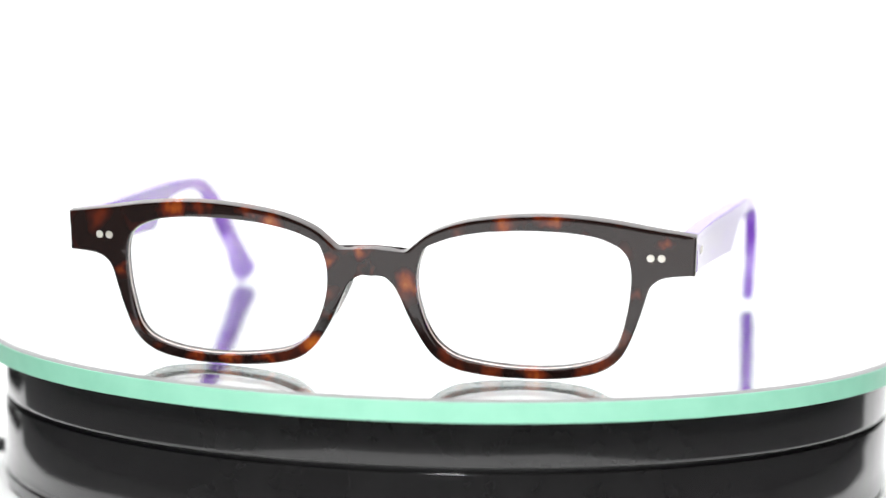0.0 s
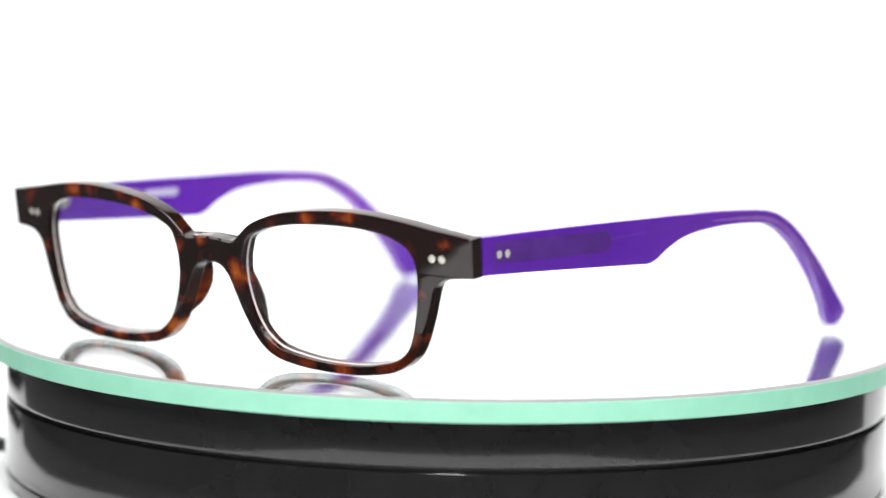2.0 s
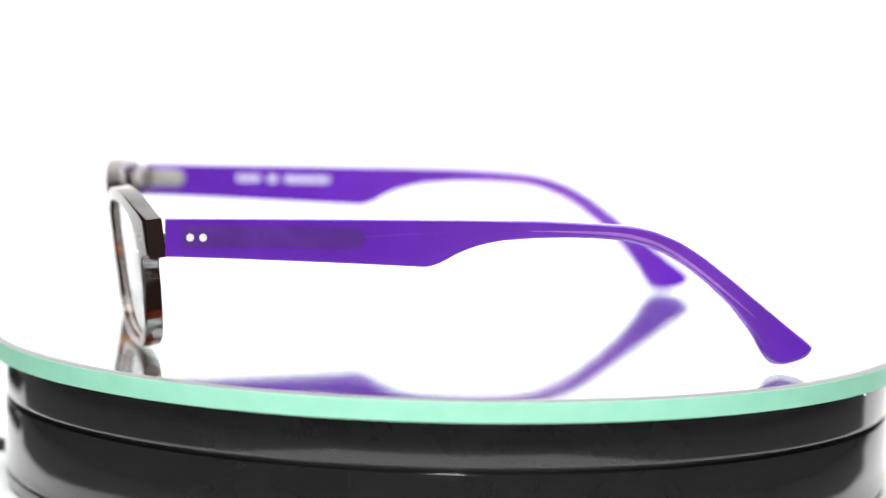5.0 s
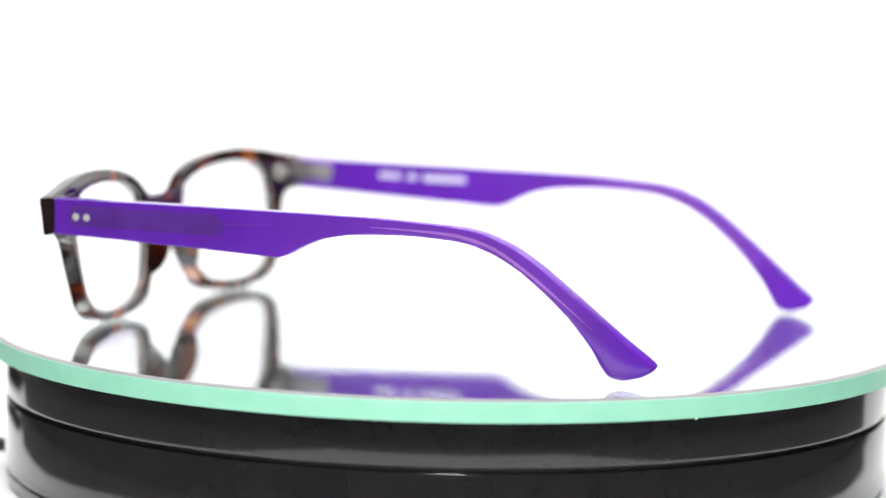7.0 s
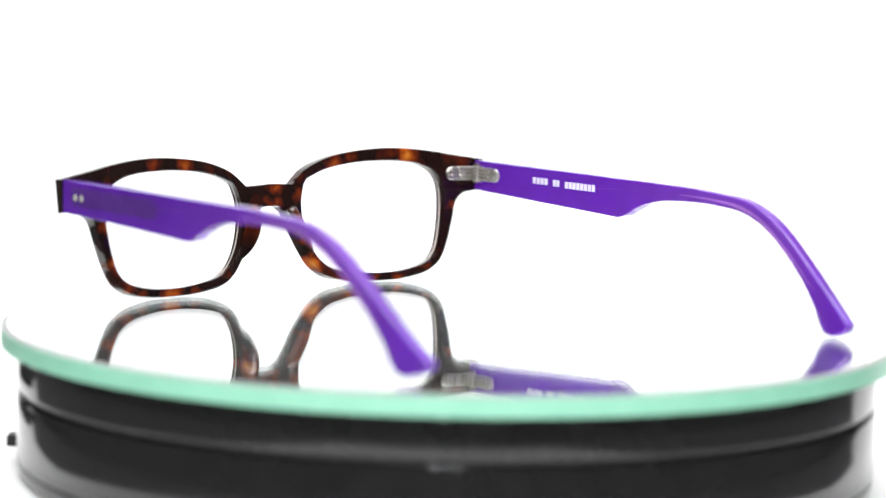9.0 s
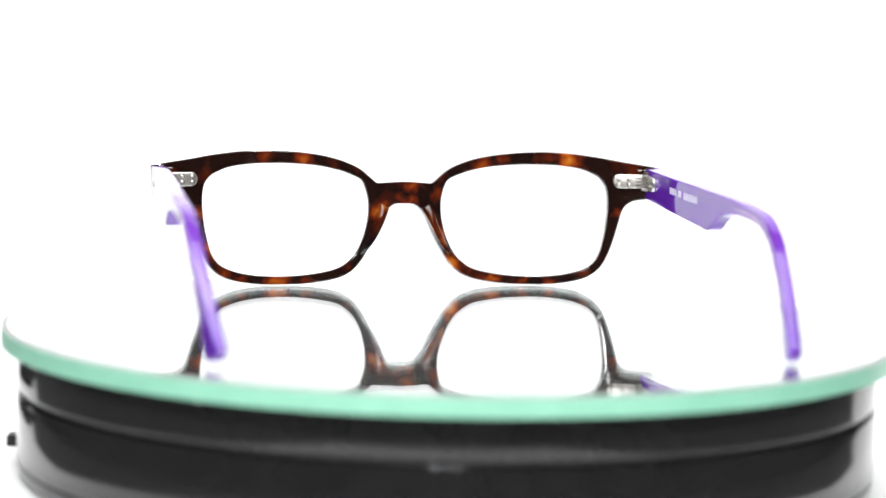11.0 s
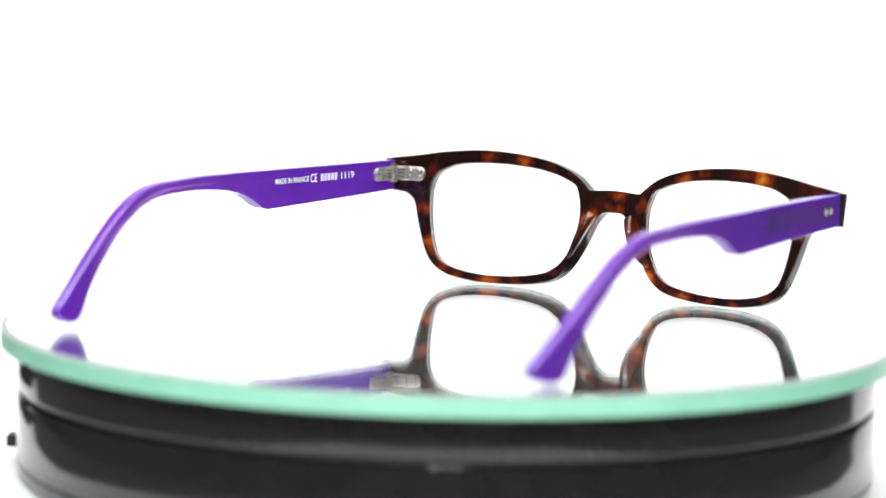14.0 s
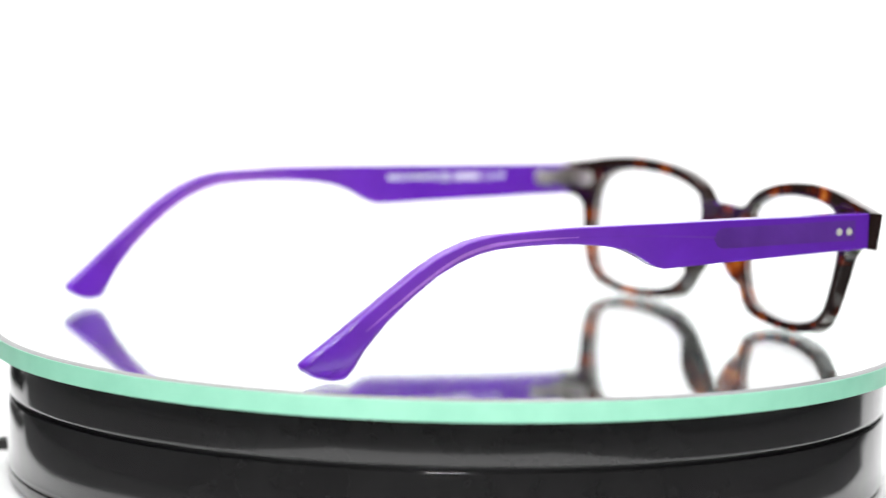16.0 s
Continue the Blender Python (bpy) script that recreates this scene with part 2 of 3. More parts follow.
def build_setting():
    # paper sweep: flat, then curving up behind
    rows = [(y, 0.0) for y in (-0.345, -0.24, -0.142, -0.1, -0.02, 0.05, 0.12, 0.2, 0.3, 0.42, 0.55)]
    for k in range(1, 13):
        a = math.pi / 2 * k / 12
        rows.append((0.55 + 0.3 * math.sin(a), 0.3 * (1 - math.cos(a))))
    rows += [(0.85, 0.8), (0.85, 1.3)]

    def across(y):
        # outline shaped to darken the base's reflections: narrow round the turntable, wide behind it
        left = float(np.interp(y, (-0.02, 0.05, 0.3, 0.55), (-0.15, -0.185, -0.40, -0.6)))
        right = float(np.interp(y, (-0.02, 0.05, 0.3, 0.55), (0.15, 0.19, 0.46, 0.6)))
        return [left, left / 3, right / 3, right]
    verts, faces = [], []
    for y, z in rows:
        verts += [(x, y, FLOOR_Z + z) for x in across(y)]
    for y, z in rows:
        verts += [(x, y + (0.003 if z > 0.2 else 0), FLOOR_Z + z - 0.003) for x in across(y)]
    n = len(rows)
    for s in (0, n * 4):
        for j in range(n - 1):
            for i in range(3):
                faces.append((s + j * 4 + i, s + j * 4 + i + 1, s + j * 4 + i + 5, s + j * 4 + i + 4))
    tagged(new("backdrop", from_lists("backdrop", verts, faces, SWEEP, 60)), "seamless white paper sweep, brightly lit", "backdrop", kind="structure")

    def box(name, lo, hi, label, cat):
        x0, y0, z0 = lo
        x1, y1, z1 = hi
        v = [(x, y, z) for x in (x0, x1) for y in (y0, y1) for z in (z0, z1)]
        f = [(0, 1, 3, 2), (4, 5, 7, 6), (0, 1, 5, 4), (2, 3, 7, 6), (0, 2, 6, 4), (1, 3, 7, 5)]
        return tagged(new(name, from_lists(name, v, f, TABLE_TOP if name == "floor" else WALLS, 0)), label, cat, kind="structure")

    b = FLOOR_Z - 0.004
    box("floor", (-1.6, -1.9, b - 0.05), (1.6, 1.3, b), "dark grey studio table under the paper sweep", "floor")
    box("wall_north", (-1.65, 1.3, b), (1.65, 1.35, 1.7), "plain grey studio wall", "wall")
    box("wall_south", (-1.65, -1.95, b), (1.65, -1.9, 1.7), "plain grey studio wall", "wall")
    box("wall_west", (-1.65, -1.9, b), (-1.6, 1.3, 1.7), "plain grey studio wall", "wall")
    box("wall_east", (1.6, -1.9, b), (1.65, 1.3, 1.7), "plain grey studio wall", "wall")
    box("ceiling", (-1.65, -1.95, 1.7), (1.65, 1.35, 1.75), "plain grey studio ceiling", "ceiling")


build_setting()



def build_dark_panel():
    """An unseen black panel on a foot, added for the dark patch the base reflects."""
    flag = tagged(new("unseen_dark_panel"), "matt black panel on a foot, out of view, added for its dark reflection", "flag")
    flag.matrix_world = pose(-0.235, 0.165, FLOOR_Z, 0, 0, 48)
    v, f = slab([(-80, 6), (80, 6), (80, 330), (-80, 330)], -2, 2, 1.2)
    part("panel", from_lists("panel", mm(v), f, BLACK_MATT), flag)
    v, f = slab([(-60, 0), (60, 0), (60, 6), (-60, 6)], -30, 30, 1.5)
    part("foot", from_lists("foot", mm(v), f, BLACK_MATT), flag)


build_dark_panel()

# ---- turntable ----
PLATE_R, PLATE_TOP, PLATE_T = 0.1101, 0.0002, 0.0049
PLATE_OFF = (-0.0005, 0.0)


def build_turntable():
    table = tagged(new("turntable"), "round black motorised turntable with a mirrored glass top", "turntable")
    top = PLATE_TOP - PLATE_T - 0.0006
    n = 160
    v, f = lathe([(0.02, top), (0.1052, top), (0.1056, top - 0.0001), (0.1057, top - 0.0004), (0.1057, -0.0142), (0.1057, -0.0145), (0.1056, -0.0148), (0.1053, -0.0151), (0.1042, -0.0152)], n)
    part("upper_ring", from_lists("upper_ring", v, f, BLACK), table, "glossy black plastic ring")
    v, f = lathe([(0.1042, -0.0150), (0.1042, -0.0164)], n)
    part("groove", from_lists("groove", v, f, BLACK_MATT), table)
    v, f = lathe([(0.1042, -0.0161), (0.1055, -0.0161), (0.1057, -0.0162), (0.1058, -0.0164), (0.1058, -0.0317), (0.1058, -0.0320), (0.1056, -0.0325), (0.1051, -0.0327), (0.1051, -0.0333),
                  (0.1055, -0.0334), (0.1056, -0.0337), (0.1056, -0.0348), (0.1046, -0.0368), (0.1030, -0.0372), (0.02, -0.0372)], n)
    part("base", from_lists("base", v, f, BLACK), table)
    # power switch on the rim of the base
    me_v, me_f = slab([(-4.5, -29.0), (4.5, -29.0), (4.5, -35.6), (-4.5, -35.6)], -106.2, -104.2, 0.5)
    sw = part("switch_plate", from_lists("switch_plate", mm(me_v), me_f, BLACK_MATT), table)
    me_v, me_f = slab([(-2.6, -29.8), (2.6, -29.8), (2.6, -32.6), (-2.6, -32.6)], -108.9, -105.9, 0.5)
    part("switch", from_lists("switch", mm(me_v), me_f, BLACK_MATT), sw)
    # plate that turns
    ox, oy = PLATE_OFF
    t, b, r = PLATE_TOP, PLATE_TOP - PLATE_T, PLATE_R

    def shifted(vs):
        return [(x + ox, y + oy, z) for x, y, z in vs]
    v, f = lathe([(r - 0.0015, t - 0.00005), (r - 0.0015, b + 0.0004)], n, True)
    plate = part("glass_plate", from_lists("glass_plate", shifted(v), f, PLATE_GLASS), table, "clear round glass plate, mirrored underneath")
    plate.visible_shadow = False
    v, f = lathe([(r - 0.0015, b + 0.0003), (r - 0.0015, b + 0.0001)], n, True)
    part("mirror_backing", from_lists("mirror_backing", shifted(v), f, MIRROR), plate, "silvered mirror layer")
    v, f = lathe([(r - 0.00145, b), (r - 0.00006, b), (r, b + 0.00006), (r, t - 0.0006), (r - 0.0001, t - 0.0005)], n)
    # added pale cone inside the glass, sloped upwards so the far edge looks bright
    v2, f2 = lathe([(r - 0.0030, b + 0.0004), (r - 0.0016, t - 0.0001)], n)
    part("edge_fill_cone", from_lists("edge_fill_cone", shifted(v2), f2, EDGE_FILL), plate, "pale cone added inside the glass to brighten its far edge")
    part("edge_band", from_lists("edge_band", shifted(v), f, MINT), plate, "mint green ground glass edge")
    v, f = lathe([(r - 0.0001, t - 0.0005), (r - 0.0013, t), (r - 0.0015, t)], n)
    part("bevel", from_lists("bevel", shifted(v), f, BEVEL), plate, "thin grey ground bevel")
    # a chip in the lower edge of the glass
    v, f = lathe([(0.0001, 0.0002), (0.00022, 0.0001), (0.0003, 0.0), (0.0002, -0.0002), (0.0001, -0.0003)], 7)
    v = [(0.0716 + x * 1.3, 0.0843 + y, b + 0.0001 + z) for x, y, z in v]
    part("chip", from_lists("chip", v, f, CHIP, 0), plate, "tiny pale chip in the glass edge")
    return table, plate


TABLE, PLATE = build_turntable()

# ---- spectacles ----
BOW = 0.0015                 # how far the front is bowed


LEAN = radians(8)
TILT = math.tan(LEAN)   # the front leans, its lower rim set back


def front_y(x, z=28.5):
    return -74.9 - BOW * (69.0 ** 2 - x * x) + (28.5 - z) * TILT


def behind(x, z, depth):
    """A point that far behind the front face, square to its lean."""
    return x, front_y(x, z) + depth * math.cos(LEAN), z + depth * math.sin(LEAN)


OUTER_TOP = [(0, 28.0), (3.0, 27.8), (7.0, 27.5), (9.6, 29.4), (12.4, 31.6), (16.7, 33.5), (21.6, 34.85), (27.5, 35.75), (33, 36.25), (39, 36.45),
             (45.5, 36.15), (52.5, 35.35), (59.2, 34.25), (65.5, 33.35), (69.5, 32.75)]
OUTER_LOW = [(69.3, 24.2), (65, 23.9), (62.3, 23.4), (60.5, 22.2), (59.4, 20.6), (58.4, 17.2), (56.8, 12.2), (55.2, 8.2), (53.6, 5.6), (51.4, 3.6),
             (48.3, 2.1), (44.5, 1.25), (39.6, 0.65), (34.5, 0.55), (30, 0.6), (24.5, 1.0), (18.8, 2.0), (15.0, 3.7), (12.2, 6.4), (9.9, 10), (8.0, 13.6),
             (6.4, 17.3), (5.2, 19.6), (4.0, 21.0), (2.5, 21.9), (0, 22.05)]
INNER = [(11.8, 28.6), (14.1, 29.8), (18, 31.2), (24, 32.4), (31, 33.0), (36, 33.1), (41.8, 32.95), (47.8, 32.2), (51.5, 30.9), (53.8, 29.5), (55.3, 27.2),
         (55.8, 23.6), (55.5, 18.5), (54.6, 13.4), (53.3, 9), (51.5, 6.4), (48.8, 4.7), (44, 3.35), (38, 2.65), (31, 2.65), (24.5, 3.3), (18.6, 4.6),
         (15, 6.9), (13, 9.4), (11.5, 12.4), (10.4, 16), (9.8, 19.6), (9.9, 23.4), (10.7, 26.5)]


def build_front(glasses):
    c = np.array((33.0, 26.0))
    top, low = smooth_line(OUTER_TOP, 0.8), smooth_line(OUTER_LOW, 0.8)
    end = np.array([(69.5 - 0.03 * k, 32.75 - k) for k in (2, 4, 6)])
    mid = np.array([(0.0, 22.05 + k) for k in (1.2, 2.6, 4.4)])
    outer = np.vstack([top, end, low, mid])
    inner = smooth_line(INNER, 0.5, True)

    def ang(p):
        return np.arctan2(p[:, 1] - c[1], p[:, 0] - c[0])
    ia = ang(inner)
    order = np.argsort(ia)
    ia, ip = ia[order], inner[order]
    ia = np.r_[ia - 2 * np.pi, ia, ia + 2 * np.pi]
    ip = np.vstack([ip, ip, ip])
    oa = -np.maximum.accumulate(-(np.unwrap(ang(outer))) + np.arange(len(outer)) * 1e-5)
    oa = np.where(oa < -2 * np.pi, oa + 2 * np.pi, oa)
    ins = np.c_[np.interp(oa, ia, ip[:, 0]), np.interp(oa, ia, ip[:, 1])]

    def normals(p):
        t = np.roll(p, -1, 0) - np.roll(p, 1, 0)
        return np.c_[-t[:, 1], t[:, 0]] / np.maximum(np.hypot(*t.T), 1e-9)[:, None]
    no, ni = normals(outer), normals(ins)
    seam = outer[:, 0] < 1e-6
    no[seam] = 0
    T = 4.0
    tk = np.where(outer[:, 0] > 58, T - 0.45 * np.clip((outer[:, 0] - 58) / 8, 0, 1), T)
    # (blend from inner to outer, offset from inner edge, offset from outer edge, depth)
    prof = [("i", 0.0, 0.35), ("i", 0.1, 0.1), ("i", 0.35, 0.0), ("m", 0.33, 0.0), ("m", 0.66, 0.0), ("o", 0.45, 0.0), ("o", 0.13, 0.13), ("o", 0.0, 0.45),
            ("o", 0.0, -0.55), ("o", 0.15, -0.15), ("o", 0.55, 0.0001), ("m", 0.66, 0.0001), ("m", 0.33, 0.0001), ("i", 0.2, 0.0001), ("i", -0.1, -0.12), ("i", -0.22, -0.45)]
    verts, faces = [], []
    n = len(outer)
    for kind, a, d in prof:
        for i in range(n):
            if kind == "i":
                p = ins[i] + ni[i] * a
            elif kind == "o":
                p = outer[i] - no[i] * a
            else:
                p = ins[i] * (1 - a) + outer[i] * a
            back = d < 0 or d == 0.0001
            deep = (tk[i] if kind == "o" else T - (T - tk[i]) * (a if kind == "m" else 0)) + (d if d < 0 else 0) if back else d
            verts.append(behind(p[0], p[1], deep))
    m = len(prof)
    for j in range(m):
        k = (j + 1) % m
        for i in range(n):
            q = (i + 1) % n
            if seam[i] and seam[q] and prof[j][0] == "o" and prof[k][0] == "o":
                continue
            faces.append((j * n + i, j * n + q, k * n + q, k * n + i))
    both = list(verts) + [(-x, y, z) for x, y, z in verts]
    faces2 = faces + [tuple(len(verts) + i for i in reversed(f)) for f in faces]
    crisp(part("front", from_lists("front", mm(both, XC, ZC), faces2, TORTOISE, 40), glasses, "dark tortoiseshell acetate front with amber flecks"))
    return inner


def build_lens(glasses, inner, side):
    """A thin clear lens, bowed like the front."""
    c = inner.mean(axis=0)
    verts, faces = [], []
    n = len(inner)
    for depth in (1.5, 2.5):
        for s in (1.004, 0.8, 0.55, 0.3, 0.1):
            for p in inner:
                q = c + (p - c) * s
                x, y, z = behind(q[0], q[1], depth)
                verts.append((side * x, y, z))
    for base in (0, 5 * n):
        for j in range(4):
            for i in range(n):
                k = (i + 1) % n
                faces.append((base + j * n + i, base + j * n + k, base + (j + 1) * n + k, base + (j + 1) * n + i))
        faces.append(tuple(base + 4 * n + i for i in range(n)))
    for i in range(n):
        k = (i + 1) % n
        faces.append((i, k, 5 * n + k, 5 * n + i))
    ob = part("lens", from_lists("lens", mm(verts, XC, ZC), faces, LENS, 50), glasses, "clear thin lens")
    ob.visible_shadow = False
    # the ground edge of the lens, seen as a pale line where it enters the groove
    ring = []
    t = np.roll(inner, -1, 0) - np.roll(inner, 1, 0)
    nrm = np.c_[-t[:, 1], t[:, 0]] / np.hypot(*t.T)[:, None]
    if np.sum((c - inner) * nrm) < 0:
        nrm = -nrm
    for inset, depth in ((0.02, 1.3), (0.13, 1.4), (0.13, 2.5), (0.0, 2.7)):
        for p, q in zip(inner, nrm):
            x, y, z = behind(*(p + q * inset), depth)
            ring.append((side * x, y, z))
    faces = [(j * n + i, j * n + (i + 1) % n, (j + 1) * n + (i + 1) % n, (j + 1) * n + i) for j in range(3) for i in range(n)]
    part("ground_edge", from_lists("ground_edge", mm(ring, XC, ZC), faces, LENS_EDGE, 50), ob, "pale ground edge of the lens")


def build_nose_pad(glasses, side):
    """A rounded wedge behind the front, along the bridge."""
    spine = smooth_line([(4.7, 20.8), (6.4, 17.8), (8.1, 14.5), (10.2, 10.8), (12.4, 8.0)], 0.6)
    n = len(spine)
    tan = np.gradient(spine, axis=0)
    nrm = np.c_[-tan[:, 1], tan[:, 0]] / np.hypot(*tan.T)[:, None]
    verts, faces = [], []
    ring = 14
    for i in range(n):
        u = i / (n - 1)
        reach = 4.7 * math.sin(math.pi * min(1, u * 0.88 + 0.12)) ** 0.6
        for k in range(ring):
            a = 2 * math.pi * k / ring
            half = 1.5 * (1 - 0.62 * u)
            across = half * math.copysign(abs(math.cos(a)) ** 0.45, math.cos(a))
            deep = max(0.0, math.sin(a)) ** 0.55 * reach - max(0.0, -math.sin(a)) * 0.6
            lean = -0.22 * deep
            q = spine[i] + nrm[i] * (across + lean + half) * (1 if nrm[i][0] > 0 else -1)
            x, y, z = behind(q[0], q[1], 3.2 + deep)
            verts.append((side * x, y, z))
    for i in range(n - 1):
        for k in range(ring):
            l = (k + 1) % ring
            faces.append((i * ring + k, i * ring + l, (i + 1) * ring + l, (i + 1) * ring + k))
    faces += [tuple(range(ring)), tuple(range((n - 1) * ring, n * ring))]
    part("nose_pad", from_lists("nose_pad", mm(verts, XC, ZC), faces, PAD, 60), glasses, "moulded tortoiseshell nose pad")


# a temple's upper and lower edge in (y, z), hinge to tip; knots at which the two edges answer to one another
TOP_EDGE = [[(-71.2, 33.0), (-50, 33.15), (-28, 33.35), (-15, 33.4)], [(-15, 33.4), (-6, 33.5), (2, 33.5)], [(2, 33.5), (12, 33.5), (25, 33.0)],
            [(25, 33.0), (31, 32.55), (36, 31.5)], [(36, 31.5), (42, 29.0), (48, 25.3)], [(48, 25.3), (54, 20.7), (60, 15.95)],
            [(60, 15.95), (66, 11.2), (69.5, 8.5)], [(69.5, 8.5), (71.8, 6.8), (73.3, 5.4)], [(73.3, 5.4), (73.2, 4.7), (72.6, 4.0)]]
LOW_EDGE = [[(-71.2, 24.75), (-56, 24.4), (-42, 24.0), (-28, 23.6), (-14.4, 23.15)], [(-14.4, 23.15), (-11.6, 24.0), (-7.4, 26.3), (-2.8, 28.1), (2.4, 29.2)],
            [(2.4, 29.2), (9, 29.75), (17, 30.0), (24, 29.8)], [(24, 29.8), (29, 29.4), (33, 28.6)], [(33, 28.6), (38, 26.7), (43.4, 23.6)],
            [(43.4, 23.6), (49, 19.2), (54.2, 14.4)], [(54.2, 14.4), (58.6, 8.9), (61.0, 4.9)], [(61.0, 4.9), (63.2, 2.2), (66.2, 1.55)],
            [(66.2, 1.55), (70.0, 2.4), (72.2, 3.6)]]


def temple_shift(side):
    """Outer face, mm from the middle: the arm bows outwards and comes in again at its tip."""
    knots = [(-71, 69.4), (-16, 71.5), (30, 73.0), (73, 69.4)] if side > 0 else [(-71, 69.4), (-16, 70.6), (30, 70.8), (73, 66.0)]
    k = np.polyfit([a for a, _ in knots], [b for _, b in knots], 3)
    return lambda y: side * float(np.polyval(k, y))


def stadium(y0, y1, z, half, n=10):
    pts = [(y1 - half + half * math.sin(math.pi * k / n), z + half * math.cos(math.pi * k / n)) for k in range(n + 1)]
    return pts + [(y0 + half - half * math.sin(math.pi * k / n), z - half * math.cos(math.pi * k / n)) for k in range(n + 1)]


def ribbon(up, low, x0, x1, sh):
    """A thin strip between two rails of (y, z), lying along the arm."""
    n = len(up)
    verts, faces = [], []
    for x in (x0, x1):
        for rail in (up, low):
            verts += [(sh(y) + x, y, z) for y, z in rail]
    for i in range(n - 1):
        a, b, c, d = i, n + i, 2 * n + i, 3 * n + i
        faces += [(a, a + 1, b + 1, b), (c, c + 1, d + 1, d), (a, a + 1, c + 1, c), (b, b + 1, d + 1, d)]
    faces += [(0, n, 3 * n, 2 * n), (n - 1, 2 * n - 1, 4 * n - 1, 3 * n - 1)]
    return verts, faces


THICK = 3.7


def thick(y):
    return float(np.interp(y, (-14, 25), (THICK, 3.4)))


def build_temple(glasses, side):
    sh = temple_shift(side)
    drop = (lambda y: 0.0) if side > 0 else (lambda y: float(np.interp(y, (-71, -16, 35, 58, 66, 73), (0.0, -0.8, -1.4, -1.15, -0.85, -0.85))))
    ups, lows = [], []
    for a, b in zip(TOP_EDGE, LOW_EDGE):
        pa, pb = smooth_line(a, 0.01), smooth_line(b, 0.01)
        m = max(3, int(max(len(pa), len(pb)) / 100 / 1.1))
        u = np.arange(m) / m
        ups += [pa[int(q * (len(pa) - 1))] for q in u]
        lows += [pb[int(q * (len(pb) - 1))] for q in u]
    ups.append(np.array(TOP_EDGE[-1][-1]))
    lows.append(np.array(LOW_EDGE[-1][-1]))
    verts, faces = [], []
    for k, (p, q) in enumerate(zip(ups, lows)):
        h = np.hypot(*(p - q))
        r = min(float(np.interp(p[0], (-5, 25, 40, 60, 67), (0.3, 0.55, 0.85, 0.95, 1.45))), 0.42 * h)
        if k < 2:
            r = 0.3
        d = (q - p) / h
        # corners in order: outer-top, outer-low, inner-low, inner-top
        sec = []
        tk = full = thick(p[0])
        # the tip is rounded off across its thickness too
        tk *= math.sqrt(max(0.12, 1 - max(0.0, (k - len(ups) + 6) / 6) ** 2))
        r = min(r, 0.44 * tk)
        for cx, cd, a0 in ((r, r, 270), (r, h - r, 180), (tk - r, h - r, 90), (tk - r, r, 0)):
            for st in range(5):
                ang = radians(a0 - 22.5 * st)
                sec.append((cx + r * math.cos(ang), cd + r * math.sin(ang)))
        for depth, down in sec:
            y, z = p + d * down
            verts.append((sh(y) - side * (depth + (full - tk) / 2), y, z + drop(y)))
    w = 20
    n = len(ups)
    for i in range(n - 1):
        for k in range(w):
            l = (k + 1) % w
            faces.append((i * w + k, i * w + l, (i + 1) * w + l, (i + 1) * w + k))
    faces += [tuple(range(w)), tuple(range((n - 1) * w, n * w))]
    temple = crisp(part("temple", from_lists("temple", mm(verts, XC, ZC), faces, PURPLE, 50), glasses, "violet translucent acetate temple arm"))
    # metal core that shows through: a broad blade, then a wire with its highlight painted pale
    ys = np.linspace(-67.5, -27.8, 44)
    half = 2.35 * np.sqrt(np.clip(1 - np.clip((ys + 30.6) / 2.8, 0, 1) ** 2, 0.002, 1))
    blade = ([(y, 29.3 + w) for y, w in zip(ys, half)], [(y, 29.3 - w) for y, w in zip(ys, half)])
    wire = smooth_line([(-28.5, 29.6), (-12, 30.7), (8, 31.4), (25, 31.1), (33, 29.9), (39, 27.6), (46, 23.1), (53, 17.7), (59.5, 12.4)], 1.0)
    tan = np.gradient(wire, axis=0)
    nr = np.c_[-tan[:, 1], tan[:, 0]] / np.hypot(*tan.T)[:, None]
    fat = np.interp(wire[:, 0], (-28, 4, 8, 30, 50, 59), (0.3, 0.12, 0.04, 0.4, 0.3, 0.04))[:, None]
    rails = (wire + nr * fat, wire - nr * fat)
    cut = int(np.argmax(wire[:, 0] > 8))
    for nm, (up, low), mat in (("core_blade", blade, CORE), ("core_wire", [r[:cut + 1] for r in rails], WIRE), ("core_wire", [r[cut:] for r in rails], WIRE_GLINT)):
        up, low = ([(y, z + drop(y)) for y, z in rail] for rail in (up, low))
        v, f = ribbon(up, low, 0.02 * side, -0.3 * side, sh)
        part(nm, from_lists(nm, mm(v, XC, ZC), f, mat, 40), temple, "dull metal core showing through the acetate, its highlight painted pale along the arm")
        if nm == "core_wire":
            v, f = ribbon(up, low, -0.02 * side, 0.3 * side, lambda y: sh(y) - side * thick(y))
            part(nm, from_lists(nm, mm(v, XC, ZC), f, mat, 40), temple, "dull metal core showing through the acetate, its highlight painted pale along the arm")
    # two rivets on the outer face
    for y in (-65.8, -63.0):
        disc = [(y + 0.85 * math.cos(a * math.pi / 8), 29.0 + 0.85 * math.sin(a * math.pi / 8)) for a in range(16)]
        x0 = -0.1 if side > 0 else -0.12
        v, f = slab(disc, x0, x0 + 0.22, 0.04, sh)
        part("rivet", from_lists("rivet", mm(v, XC, ZC), f, RIVET, 40), temple, "small silver rivet")
    return temple


